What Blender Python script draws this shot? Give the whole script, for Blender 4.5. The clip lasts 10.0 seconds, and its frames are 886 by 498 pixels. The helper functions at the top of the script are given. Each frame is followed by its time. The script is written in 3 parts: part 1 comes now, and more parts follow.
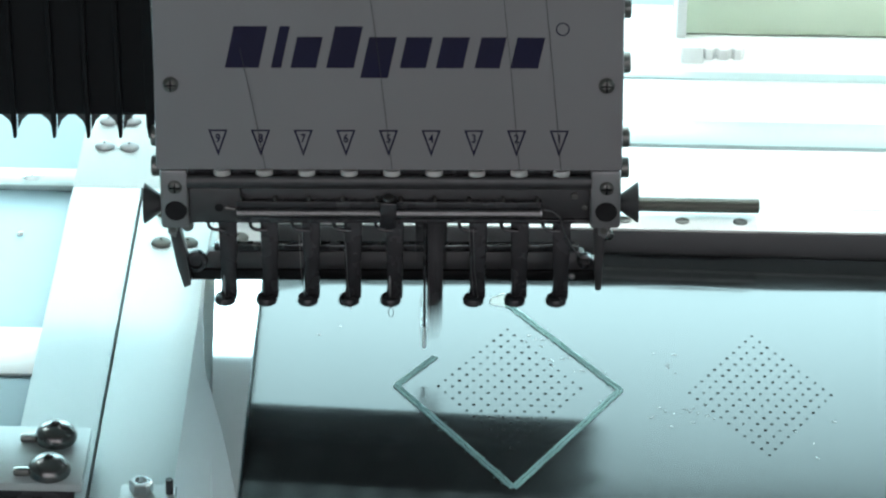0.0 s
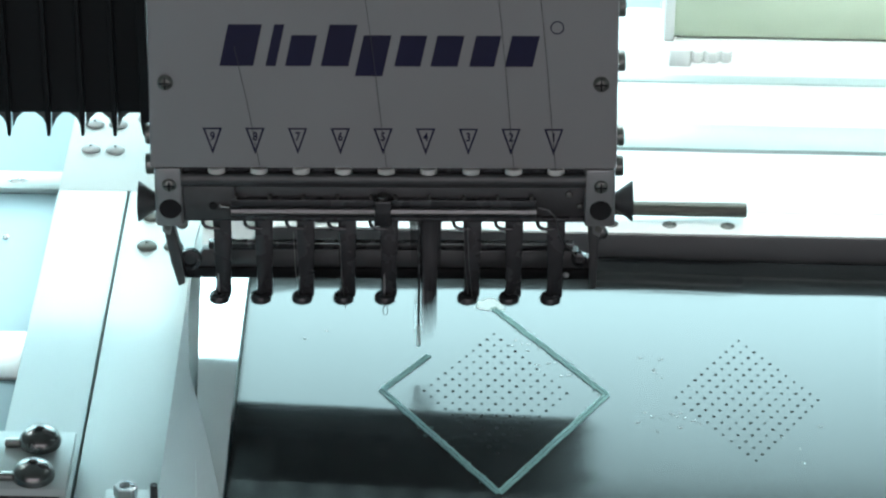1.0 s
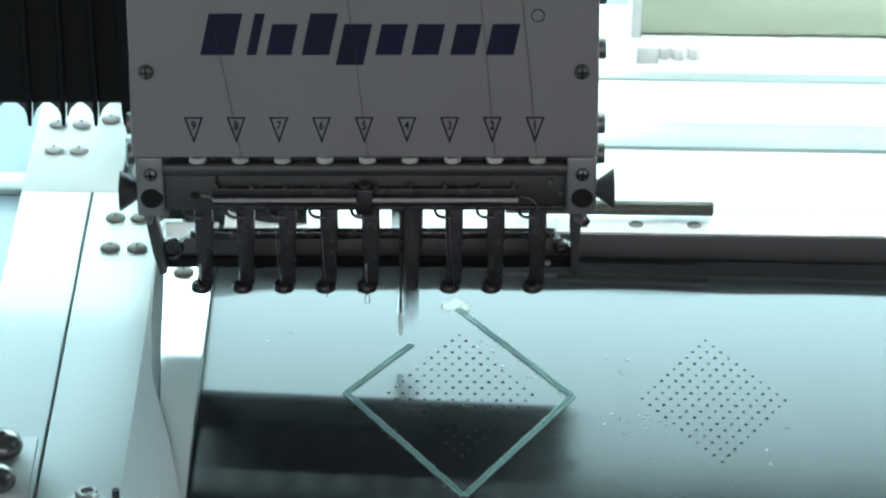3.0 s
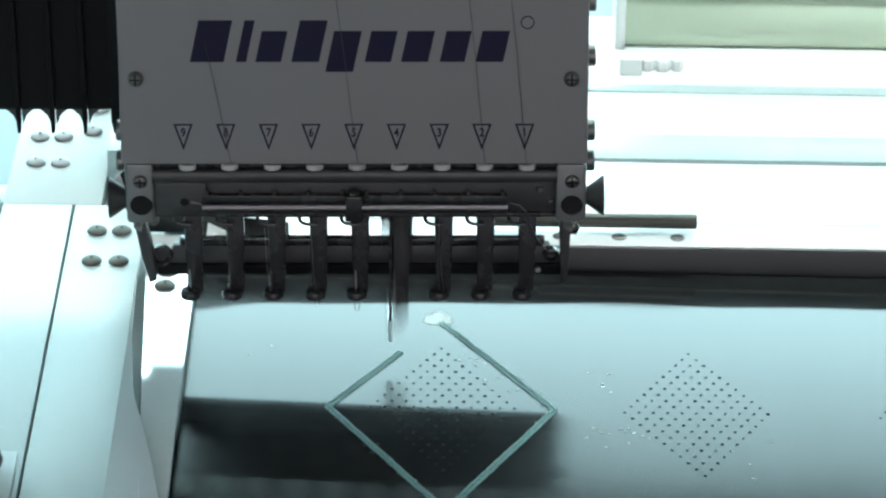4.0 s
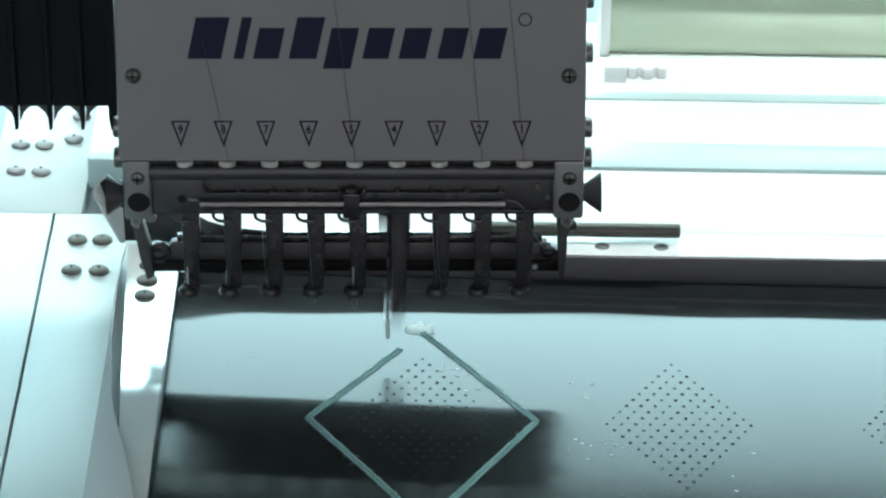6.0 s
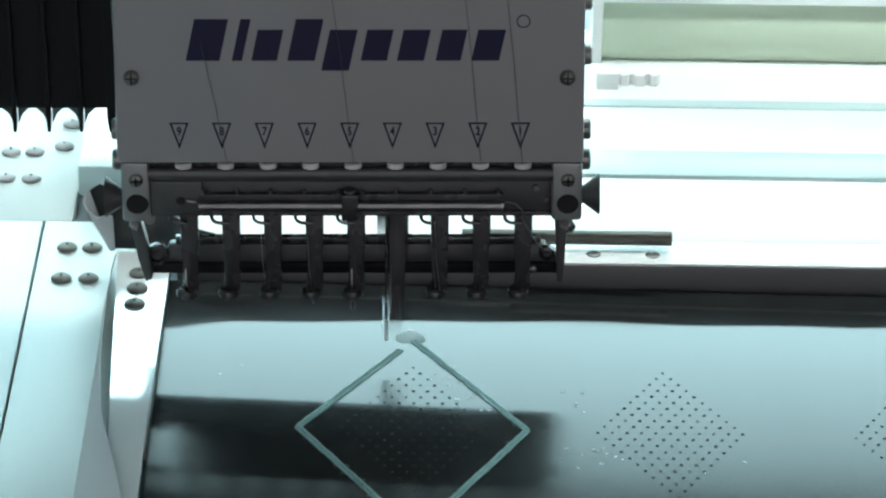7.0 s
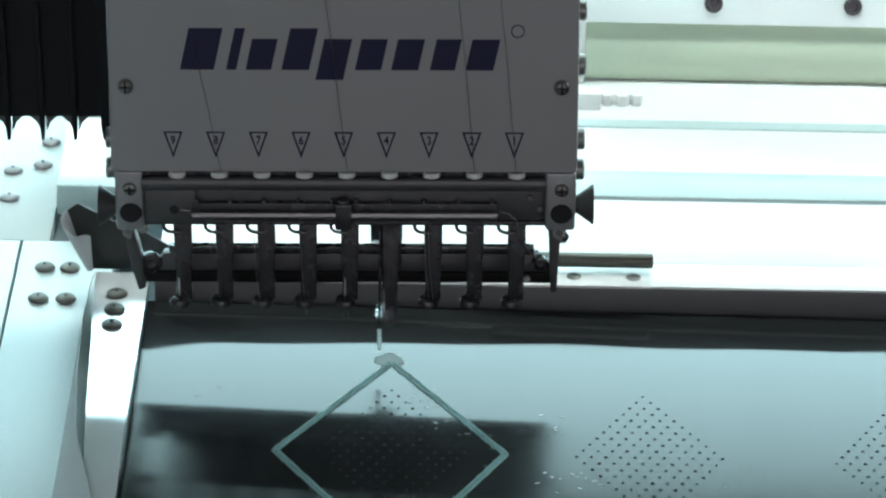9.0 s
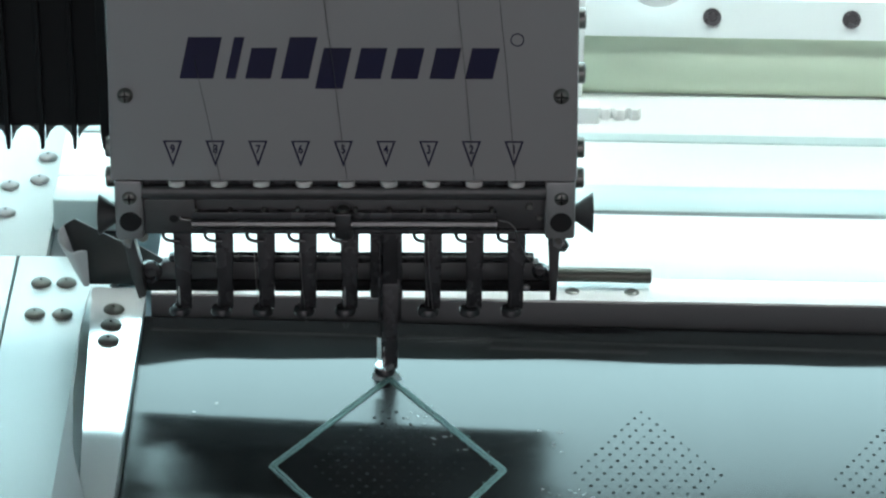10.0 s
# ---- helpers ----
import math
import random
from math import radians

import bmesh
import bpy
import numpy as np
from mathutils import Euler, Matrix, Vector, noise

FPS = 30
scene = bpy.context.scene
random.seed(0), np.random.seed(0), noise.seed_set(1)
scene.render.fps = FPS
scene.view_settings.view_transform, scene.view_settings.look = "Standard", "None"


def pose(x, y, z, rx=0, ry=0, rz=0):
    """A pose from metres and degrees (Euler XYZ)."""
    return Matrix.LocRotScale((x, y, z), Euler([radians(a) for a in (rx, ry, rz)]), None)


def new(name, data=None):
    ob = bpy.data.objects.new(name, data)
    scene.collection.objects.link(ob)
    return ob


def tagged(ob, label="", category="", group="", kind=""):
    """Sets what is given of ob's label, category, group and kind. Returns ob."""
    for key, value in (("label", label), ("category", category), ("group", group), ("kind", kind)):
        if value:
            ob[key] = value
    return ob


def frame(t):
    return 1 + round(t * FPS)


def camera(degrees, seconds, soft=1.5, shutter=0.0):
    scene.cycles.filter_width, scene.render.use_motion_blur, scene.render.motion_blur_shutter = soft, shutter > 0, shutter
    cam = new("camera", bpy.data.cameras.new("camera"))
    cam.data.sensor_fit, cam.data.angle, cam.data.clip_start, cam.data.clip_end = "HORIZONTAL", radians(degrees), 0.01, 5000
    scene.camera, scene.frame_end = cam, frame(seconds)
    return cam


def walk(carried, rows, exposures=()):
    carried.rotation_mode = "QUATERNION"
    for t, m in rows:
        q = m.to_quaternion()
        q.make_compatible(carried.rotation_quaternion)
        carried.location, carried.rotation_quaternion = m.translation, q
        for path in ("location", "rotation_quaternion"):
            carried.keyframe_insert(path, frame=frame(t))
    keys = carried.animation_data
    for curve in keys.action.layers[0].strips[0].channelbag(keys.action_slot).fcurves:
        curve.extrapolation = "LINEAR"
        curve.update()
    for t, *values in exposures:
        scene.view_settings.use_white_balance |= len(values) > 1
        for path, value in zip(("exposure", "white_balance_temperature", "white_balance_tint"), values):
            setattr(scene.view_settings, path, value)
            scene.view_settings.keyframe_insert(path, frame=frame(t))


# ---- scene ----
# ---------------------------------------------------------------- camera
cam = camera(14.0, 10.0, soft=2.3, shutter=0.8)
EYE = (0.0080, -1.3700, 0.8081)
# seconds, tilt, lean, turn, and the sewing frame's shift in x and y
ROWS = (
    (0.0, 61.391, 1.002, 0.183, 0.0145, 0.0232),
    (0.5, 61.354, 1.002, 0.151, 0.0129, 0.0205),
    (1.0, 61.366, 1.099, 0.081, 0.0109, 0.0177),
    (1.5, 61.229, 1.148, 0.084, 0.0084, 0.0144),
    (2.0, 61.180, 1.066, -0.195, 0.0071, 0.0113),
    (2.5, 61.147, 0.991, -0.236, 0.0051, 0.0086),
    (4.0, 61.299, 1.075, -0.438, 0.0000, 0.0000),
    (4.5, 61.291, 1.188, -0.609, -0.0020, -0.0031),
    (5.0, 61.228, 1.139, -0.627, -0.0035, -0.0062),
    (5.5, 61.234, 1.120, -0.476, -0.0054, -0.0092),
    (7.0, 61.280, 1.106, -0.512, -0.0105, -0.0180),
    (7.5, 61.310, 1.037, -0.386, -0.0127, -0.0210),
    (8.0, 61.499, 1.064, -0.355, -0.0140, -0.0235),
    (8.5, 61.472, 1.185, -0.391, -0.0163, -0.0261),
    (9.0, 61.437, 1.384, -0.626, -0.0168, -0.0294),
    (9.5, 61.473, 1.399, -0.675, -0.0168, -0.0322),
    (10.0, 61.575, 1.313, -0.627, -0.0177, -0.0354),
)
walk(cam, [(t, pose(*EYE, 0, 0, turn) @ pose(0, 0, 0, tilt) @ pose(0, 0, 0, 0, 0, lean))
           for t, tilt, lean, turn, _, _ in ROWS], ((0, 0.05), (4.5, 0.0), (8.5, -0.09), (10, -0.12)))

# ---------------------------------------------------------------- light
world = bpy.data.worlds.new("world")
scene.world = world
world.use_nodes = True
sky = world.node_tree.nodes.new("ShaderNodeTexSky")
sky.sky_type, sky.sun_disc = "NISHITA", False
sky.sun_elevation, sky.sun_rotation = radians(35), radians(0)
world.node_tree.links.new(sky.outputs["Color"], world.node_tree.nodes["Background"].inputs["Color"])
world.node_tree.nodes["Background"].inputs["Strength"].default_value = 0.08
WINDOW_GLOW = 9.4
SOUTH_GLOW = 1.8
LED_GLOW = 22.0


# ---------------------------------------------------------------- materials
def material(name, color, rough=0.5, metal=0.0, vary=0.15, scale=60.0, bump=0.1, grain=600.0, spec=0.5, emit=None, squash=(1, 1, 1), dirt=None):
    m = bpy.data.materials.new(name)
    m.use_nodes = True
    nt = m.node_tree
    b = nt.nodes["Principled BSDF"]
    b.inputs["Metallic"].default_value = metal
    b.inputs["Specular IOR Level"].default_value = spec
    tex = nt.nodes.new("ShaderNodeTexCoord")
    stretch = nt.nodes.new("ShaderNodeMapping")
    stretch.inputs["Scale"].default_value = squash
    nt.links.new(tex.outputs["Object"], stretch.inputs["Vector"])
    big = nt.nodes.new("ShaderNodeTexNoise")
    big.inputs["Scale"].default_value, big.inputs["Detail"].default_value = scale, 5
    small = nt.nodes.new("ShaderNodeTexNoise")
    small.inputs["Scale"].default_value, small.inputs["Detail"].default_value = grain, 3
    for n in (big, small):
        nt.links.new(stretch.outputs["Vector"], n.inputs["Vector"])
    mix = nt.nodes.new("ShaderNodeMix")
    mix.data_type = "RGBA"
    mix.inputs["A"].default_value = (*[c * (1 - vary) for c in color], 1)
    mix.inputs["B"].default_value = (*[min(1, c * (1 + vary)) for c in color], 1)
    nt.links.new(big.outputs["Fac"], mix.inputs["Factor"])
    out = mix.outputs["Result"]
    if dirt:
        ramp = nt.nodes.new("ShaderNodeMapRange")
        ramp.inputs["From Min"].default_value, ramp.inputs["From Max"].default_value = 0.56, 0.72
        nt.links.new(small.outputs["Fac"], ramp.inputs["Value"])
        spots = nt.nodes.new("ShaderNodeMix")
        spots.data_type = "RGBA"
        spots.inputs["B"].default_value = (*dirt, 1)
        nt.links.new(ramp.outputs["Result"], spots.inputs["Factor"])
        nt.links.new(out, spots.inputs["A"])
        out = spots.outputs["Result"]
    nt.links.new(out, b.inputs["Base Color"])
    span = nt.nodes.new("ShaderNodeMapRange")
    span.inputs["To Min"].default_value, span.inputs["To Max"].default_value = rough * 0.8, min(1, rough * 1.2)
    nt.links.new(big.outputs["Fac"], span.inputs["Value"])
    nt.links.new(span.outputs["Result"], b.inputs["Roughness"])
    if bump:
        relief = nt.nodes.new("ShaderNodeBump")
        relief.inputs["Strength"].default_value, relief.inputs["Distance"].default_value = bump, 0.0005
        nt.links.new(small.outputs["Fac"], relief.inputs["Height"])
        nt.links.new(relief.outputs["Normal"], b.inputs["Normal"])
    if emit:
        b.inputs["Emission Color"].default_value, b.inputs["Emission Strength"].default_value = (*emit[0], 1), emit[1]
    return m


COVER = material("cover_paint", (0.28, 0.275, 0.28), 0.4, vary=0.09, scale=8, bump=0.05, grain=900)
CAST = material("cast_metal", (0.086, 0.087, 0.090), 0.42, 0.5, vary=0.25, scale=90, bump=0.2)
BLOCK = material("grey_block_metal", (0.27, 0.275, 0.28), 0.4, 0.4, vary=0.15, scale=80, bump=0.1)
DARK = material("blackened_steel", (0.045, 0.046, 0.050), 0.27, 0.3, vary=0.4, scale=120, bump=0.15)
BLACK = material("black_plastic", (0.007, 0.007, 0.008), 0.55, vary=0.3, scale=40, bump=0.1, spec=0.18)
BOLT = material("dull_bolt_steel", (0.11, 0.11, 0.10), 0.5, 0.5, vary=0.3, scale=200, bump=0.2)
HIDE = material("black_hide", (0.010, 0.010, 0.011), 0.30, vary=0.3, scale=80, bump=0.15, grain=1500, spec=0.5)
KNOB = material("polished_dark_steel", (0.17, 0.17, 0.17), 0.26, 0.9, vary=0.2, scale=150, bump=0)
# Near-black colour stands in for the shade inside bores and screw recesses.
HOLE = material("dark_bore", (0.008, 0.008, 0.009), 0.8, vary=0.2, bump=0)
STEEL = material("bright_steel", (0.62, 0.63, 0.64), 0.28, 1.0, vary=0.12, scale=150, bump=0.08)
SCREW = material("dull_screw_steel", (0.22, 0.22, 0.21), 0.35, 0.9, vary=0.3, scale=200, bump=0.15)
SPRING = material("spring_steel", (0.32, 0.325, 0.33), 0.35, 0.9, vary=0.2, scale=300, bump=0)
NUB = material("white_ceramic", (0.60, 0.60, 0.58), 0.35, vary=0.06, scale=100, bump=0)
INK = material("navy_ink", (0.010, 0.010, 0.040), 0.6, vary=0.2, scale=100, bump=0, spec=0.25)
PLATE = material("satin_aluminium_plate", (0.46, 0.52, 0.52), 0.40, 0.0, spec=0.22, vary=0.06, scale=20, bump=0.05, grain=1500, squash=(1, 0.15, 1))
STRIP = material("polished_strip", (0.86, 0.89, 0.89), 0.14, 0.35, spec=0.6, vary=0.04, scale=25, bump=0.0, grain=1200)
FLAP = material("white_backing_sheet", (0.40, 0.40, 0.41), 0.6, vary=0.06, scale=60, bump=0.1)
WHITE = material("white_enamel", (0.82, 0.83, 0.82), 0.3, vary=0.03, scale=20, bump=0.03)
CYAN = material("pale_blue_enamel", (0.50, 0.63, 0.63), 0.35, vary=0.05, scale=15, bump=0.03)
PALE = material("off_white_enamel", (0.80, 0.86, 0.86), 0.35, vary=0.04, scale=15, bump=0.03)
GREEN = material("pale_green_enamel", (0.55, 0.65, 0.51), 0.42, vary=0.06, scale=12, bump=0.04)
BAR = material("grey_clamp_bar", (0.108, 0.112, 0.116), 0.45, 0.3, vary=0.15, scale=30, bump=0.1)
LEATHER = material("black_glossy_leather", (0.016, 0.017, 0.018), 0.125, vary=0.3, scale=35, bump=0.035, grain=2600, squash=(1, 0.03, 1))
LEATHER.node_tree.nodes["Principled BSDF"].inputs["Anisotropic"].default_value = 1.0
grain_way = LEATHER.node_tree.nodes.new("ShaderNodeTangent")
grain_way.direction_type, grain_way.uv_map = "UV_MAP", "grain"
LEATHER.node_tree.links.new(grain_way.outputs["Tangent"], LEATHER.node_tree.nodes["Principled BSDF"].inputs["Tangent"])
PERF = material("perforation_black", (0.021, 0.022, 0.023), 0.95, vary=0.1, bump=0, spec=0.05)
THREAD = material("teal_thread", (0.16, 0.30, 0.288), 0.6, vary=0.25, scale=900, bump=0.4, grain=2500)
FINE = material("dark_fine_thread", (0.05, 0.05, 0.06), 0.6, vary=0.2, bump=0)
# Part metallic and near white, to stand in for glints on the lint.
LINT = material("glinting_lint", (0.90, 0.97, 0.97), 0.25, 0.4, vary=0.05, bump=0)
TUFT = material("pale_loose_thread", (0.84, 0.96, 0.97), 0.7, vary=0.1, bump=0)
tree = TUFT.node_tree
thin, blend = tree.nodes.new("ShaderNodeBsdfTranslucent"), tree.nodes.new("ShaderNodeMixShader")
out = next(n for n in tree.nodes if n.type == "OUTPUT_MATERIAL")
thin.inputs["Color"].default_value = (0.88, 0.99, 0.99, 1)
blend.inputs[0].default_value = 0.3
tree.links.new(out.inputs["Surface"].links[0].from_socket, blend.inputs[1])
tree.links.new(thin.outputs[0], blend.inputs[2])
tree.links.new(blend.outputs[0], out.inputs["Surface"])
TABLE = material("blue_grey_table", (0.21, 0.31, 0.345), 0.35, spec=0.25, vary=0.12, scale=9, bump=0.05)
WALL = material("grey_wall", (0.16, 0.155, 0.15), 0.8, vary=0.05, scale=3, bump=0.1, grain=80)
FLOOR = material("dark_grey_floor", (0.14, 0.14, 0.14), 0.5, vary=0.15, scale=4, bump=0.1, grain=120)
OLIVE = material("olive_varnish", (0.075, 0.077, 0.065), 0.35, 0.4, vary=0.15, scale=40, bump=0.05)


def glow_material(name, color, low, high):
    """Glow for an added panel outside a window, graded from low to high."""
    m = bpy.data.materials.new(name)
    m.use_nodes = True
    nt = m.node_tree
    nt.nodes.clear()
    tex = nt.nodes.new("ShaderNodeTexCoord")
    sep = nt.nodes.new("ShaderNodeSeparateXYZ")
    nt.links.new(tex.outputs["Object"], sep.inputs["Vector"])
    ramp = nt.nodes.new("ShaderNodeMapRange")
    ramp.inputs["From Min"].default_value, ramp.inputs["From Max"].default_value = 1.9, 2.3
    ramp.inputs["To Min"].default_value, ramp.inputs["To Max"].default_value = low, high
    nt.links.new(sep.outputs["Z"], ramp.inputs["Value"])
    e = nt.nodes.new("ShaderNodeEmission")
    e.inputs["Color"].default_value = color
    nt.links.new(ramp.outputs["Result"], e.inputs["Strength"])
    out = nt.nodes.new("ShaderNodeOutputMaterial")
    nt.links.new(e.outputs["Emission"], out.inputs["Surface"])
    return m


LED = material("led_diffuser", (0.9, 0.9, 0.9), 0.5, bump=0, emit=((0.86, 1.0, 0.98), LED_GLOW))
# Dims high up so the leather's reflection darkens towards the front.
GLOW = glow_material("rear_window_glow", (0.62, 0.98, 1.045, 1), WINDOW_GLOW * 1.15, WINDOW_GLOW * 0.42)


# ---------------------------------------------------------------- mesh helpers
def link(name, bm, mat, parent=None, label="", smooth=False):
    me = bpy.data.meshes.new(name)
    bmesh.ops.recalc_face_normals(bm, faces=bm.faces)
    bm.to_mesh(me)
    bm.free()
    if smooth:
        me.polygons.foreach_set("use_smooth", [True] * len(me.polygons))
        me.set_sharp_from_angle(angle=radians(40))
    me.materials.append(mat)
    ob = new(name, me)
    if parent:
        ob.parent = parent
    return tagged(ob, label)


def part(name, bm, mat, parent, label="", smooth=True):
    return link(name, bm, mat, parent, label, smooth)


def box(x0, x1, y0, y1, z0, z1, bevel=0.0004, bm=None, m=None):
    own = bmesh.new()
    bmesh.ops.create_cube(own, size=1, matrix=Matrix.LocRotScale(((x0 + x1) / 2, (y0 + y1) / 2, (z0 + z1) / 2), None, (x1 - x0, y1 - y0, z1 - z0)))
    if bevel:
        bmesh.ops.bevel(own, geom=own.edges[:], offset=bevel, segments=2, affect="EDGES", profile=0.5)
    return join(bm, own, m)


def join(bm, own, m=None):
    if m is not None:
        bmesh.ops.transform(own, matrix=m, verts=own.verts)
    if bm is None:
        return own
    me = bpy.data.meshes.new("scrap")
    own.to_mesh(me)
    own.free()
    bm.from_mesh(me)
    bpy.data.meshes.remove(me)
    return bm


def lathe(rings, seg=20, bm=None, m=None):
    """Turned shape about z: rings of (radius, height)."""
    own = bmesh.new()
    loops = []
    for r, h in rings:
        loops.append([own.verts.new((r * math.cos(2 * math.pi * i / seg), r * math.sin(2 * math.pi * i / seg), h)) for i in range(seg)])
    for a, b in zip(loops, loops[1:]):
        for i in range(seg):
            own.faces.new((a[i], a[(i + 1) % seg], b[(i + 1) % seg], b[i]))
    own.faces.new(loops[0][::-1])
    own.faces.new(loops[-1])
    return join(bm, own, m)


def aim(a, b):
    a, b = Vector(a), Vector(b)
    return Matrix.Translation(a) @ (b - a).to_track_quat("Z", "Y").to_matrix().to_4x4(), (b - a).length


def rod(a, b, r, seg=16, bm=None, edge=0.0):
    m, n = aim(a, b)
    e = edge or r * 0.12
    return lathe([(r - e, 0), (r, e), (r, n - e), (r - e, n)], seg, bm, m)


def sweep(points, r, seg=8, bm=None):
    """A round wire along points."""
    own = bmesh.new()
    pts = [Vector(p) for p in points]
    loops = []
    for i, p in enumerate(pts):
        d = (pts[min(i + 1, len(pts) - 1)] - pts[max(i - 1, 0)]).normalized()
        q = d.to_track_quat("Z", "Y").to_matrix()
        loops.append([own.verts.new(p + q @ Vector((r * math.cos(2 * math.pi * k / seg), r * math.sin(2 * math.pi * k / seg), 0))) for k in range(seg)])
    for a, b in zip(loops, loops[1:]):
        near = min(range(seg), key=lambda s: sum((a[k].co - b[(k + s) % seg].co).length for k in range(seg)))
        for k in range(seg):
            own.faces.new((a[k], a[(k + 1) % seg], b[(k + 1 + near) % seg], b[(k + near) % seg]))
    own.faces.new(loops[0][::-1])
    own.faces.new(loops[-1])
    return join(bm, own)


def prism(outline, y0, y1, bevel=0.0, bm=None, m=None):
    """An outline in x and z, from y0 to y1."""
    own = bmesh.new()
    a = [own.verts.new((x, y0, z)) for x, z in outline]
    b = [own.verts.new((x, y1, z)) for x, z in outline]
    own.faces.new(a)
    own.faces.new(b[::-1])
    for i in range(len(a)):
        own.faces.new((a[i], b[i], b[(i + 1) % len(a)], a[(i + 1) % len(a)]))
    if bevel:
        bmesh.ops.recalc_face_normals(own, faces=own.faces)
        bmesh.ops.bevel(own, geom=own.edges[:], offset=bevel, segments=2, affect="EDGES", profile=0.5)
    return join(bm, own, m)


def side_prism(outline, x0, x1):
    """An outline in y and z, from x0 to x1."""
    bm = prism(outline, x0, x1)
    for v in bm.verts:
        v.co = (v.co.y, v.co.x, v.co.z)
    return bm


def sheet(rows, thick, bm=None):
    """A thin sheet through a grid of points, thickened against its normals."""
    own = bmesh.new()
    grid = [[own.verts.new(p) for p in row] for row in rows]
    for a, b in zip(grid, grid[1:]):
        for i in range(len(a) - 1):
            own.faces.new((a[i], a[i + 1], b[i + 1], b[i]))
    own.normal_update()
    back = [[own.verts.new(v.co - v.normal * thick) for v in row] for row in grid]
    for a, b in zip(back, back[1:]):
        for i in range(len(a) - 1):
            own.faces.new((a[i], b[i], b[i + 1], a[i + 1]))
    rim = lambda g: g[0] + [r[-1] for r in g[1:]] + g[-1][-2::-1] + [r[0] for r in g[-2:0:-1]]
    a, b = rim(grid), rim(back)
    for i in range(len(a)):
        k = (i + 1) % len(a)
        own.faces.new((a[i], b[i], b[k], a[k]))
    return join(bm, own)


def thing(name, m, label, category, **more):
    ob = new(name)
    ob.empty_display_size = 0.02
    ob.matrix_basis = m
    return tagged(ob, label, category, **more)


def dome_screw(name, parent, m, r, h, mat, label="", cross=False):
    """A domed screw head with a driver recess; its axis is z of m."""
    bm = lathe([(r * 0.93, 0), (r, h * 0.12), (r * 0.97, h * 0.4), (r * 0.8, h * 0.75), (r * 0.5, h * 0.96), (r * 0.42, h * 0.98), (r * 0.36, h * 0.55), (r * 0.02, h * 0.5)], 20)
    bmesh.ops.transform(bm, matrix=m, verts=bm.verts)
    head = part(name, bm, mat, parent, label)
    if cross:
        bm = box(-r * 0.75, r * 0.75, -r * 0.1, r * 0.1, h * 0.84, h * 1.02, 0, m=m)
        box(-r * 0.1, r * 0.1, -r * 0.75, r * 0.75, h * 0.84, h * 1.02, 0, bm=bm, m=m)
        part("recess", bm, HOLE, head, "dark cross recess")
    return head


# ---------------------------------------------------------------- room
def room():
    x0, x1, y0, y1, z0, z1 = -3.2, 3.2, -3.2, 3.2, -0.85, 2.5
    w = 0.12
    link("floor", box(x0 - w, x1 + w, y0 - w, y1 + w, z0 - w, z0, 0), FLOOR)
    link("ceiling", box(x0 - w, x1 + w, y0 - w, y1 + w, z1, z1 + w, 0), WALL)
    link("wall_west", box(x0 - w, x0, y0, y1, z0, z1, 0), WALL)
    link("wall_east", box(x1, x1 + w, y0, y1, z0, z1, 0), WALL)
    # unseen opening with a glowing panel, added to fill the head's front
    bm = box(x0, x1, y0 - w, y0, z0, 0.2, 0)
    box(x0, x1, y0 - w, y0, 1.9, z1, 0, bm)
    box(x0, -1.9, y0 - w, y0, 0.2, 1.9, 0, bm)
    box(1.9, x1, y0 - w, y0, 0.2, 1.9, 0, bm)
    link("wall_south", bm, WALL)
    bm = box(-1.9, 1.9, y0 - 0.08, y0 - 0.02, 0.2, 0.25, 0.004)
    box(-1.9, 1.9, y0 - 0.08, y0 - 0.02, 1.85, 1.9, 0.004, bm)
    link("fill_window", bm, WHITE)
    link("fill_panel", box(-2.4, 2.4, y0 - 0.42, y0 - 0.40, -0.1, 2.2, 0), glow_material("front_fill_glow", (1.0, 0.94, 0.98, 1), SOUTH_GLOW, SOUTH_GLOW))
    tagged(bpy.data.objects["fill_window"], "unseen white-framed window added for front fill light", "window")
    tagged(bpy.data.objects["fill_panel"], "unseen glowing panel added to fill the head's front", "backdrop")
    # unseen window, added so the leather has a bright glow to reflect
    sill, head = 0.25, 2.15
    bm = box(x0, x1, y1, y1 + w, z0, sill, 0)
    box(x0, x1, y1, y1 + w, head, z1, 0, bm)
    box(x0, -2.9, y1, y1 + w, sill, head, 0, bm)
    box(2.9, x1, y1, y1 + w, sill, head, 0, bm)
    link("wall_north", bm, WALL)
    frame_bm = box(-2.9, 2.9, y1 + 0.02, y1 + 0.08, sill, sill + 0.05, 0.004)
    box(-2.9, 2.9, y1 + 0.02, y1 + 0.08, head - 0.05, head, 0.004, frame_bm)
    link("window_1", frame_bm, WHITE)
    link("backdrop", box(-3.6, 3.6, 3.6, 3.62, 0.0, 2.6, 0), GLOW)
    for ob in ("floor", "ceiling", "wall_west", "wall_east", "wall_south", "wall_north", "window_1", "backdrop", "fill_window", "fill_panel"):
        tagged(bpy.data.objects[ob], kind="structure")
    tagged(bpy.data.objects["backdrop"], "unseen glowing panel behind the window, dimmed high up", "backdrop")
    tagged(bpy.data.objects["window_1"], "unseen wide white-framed window behind the machine", "window")


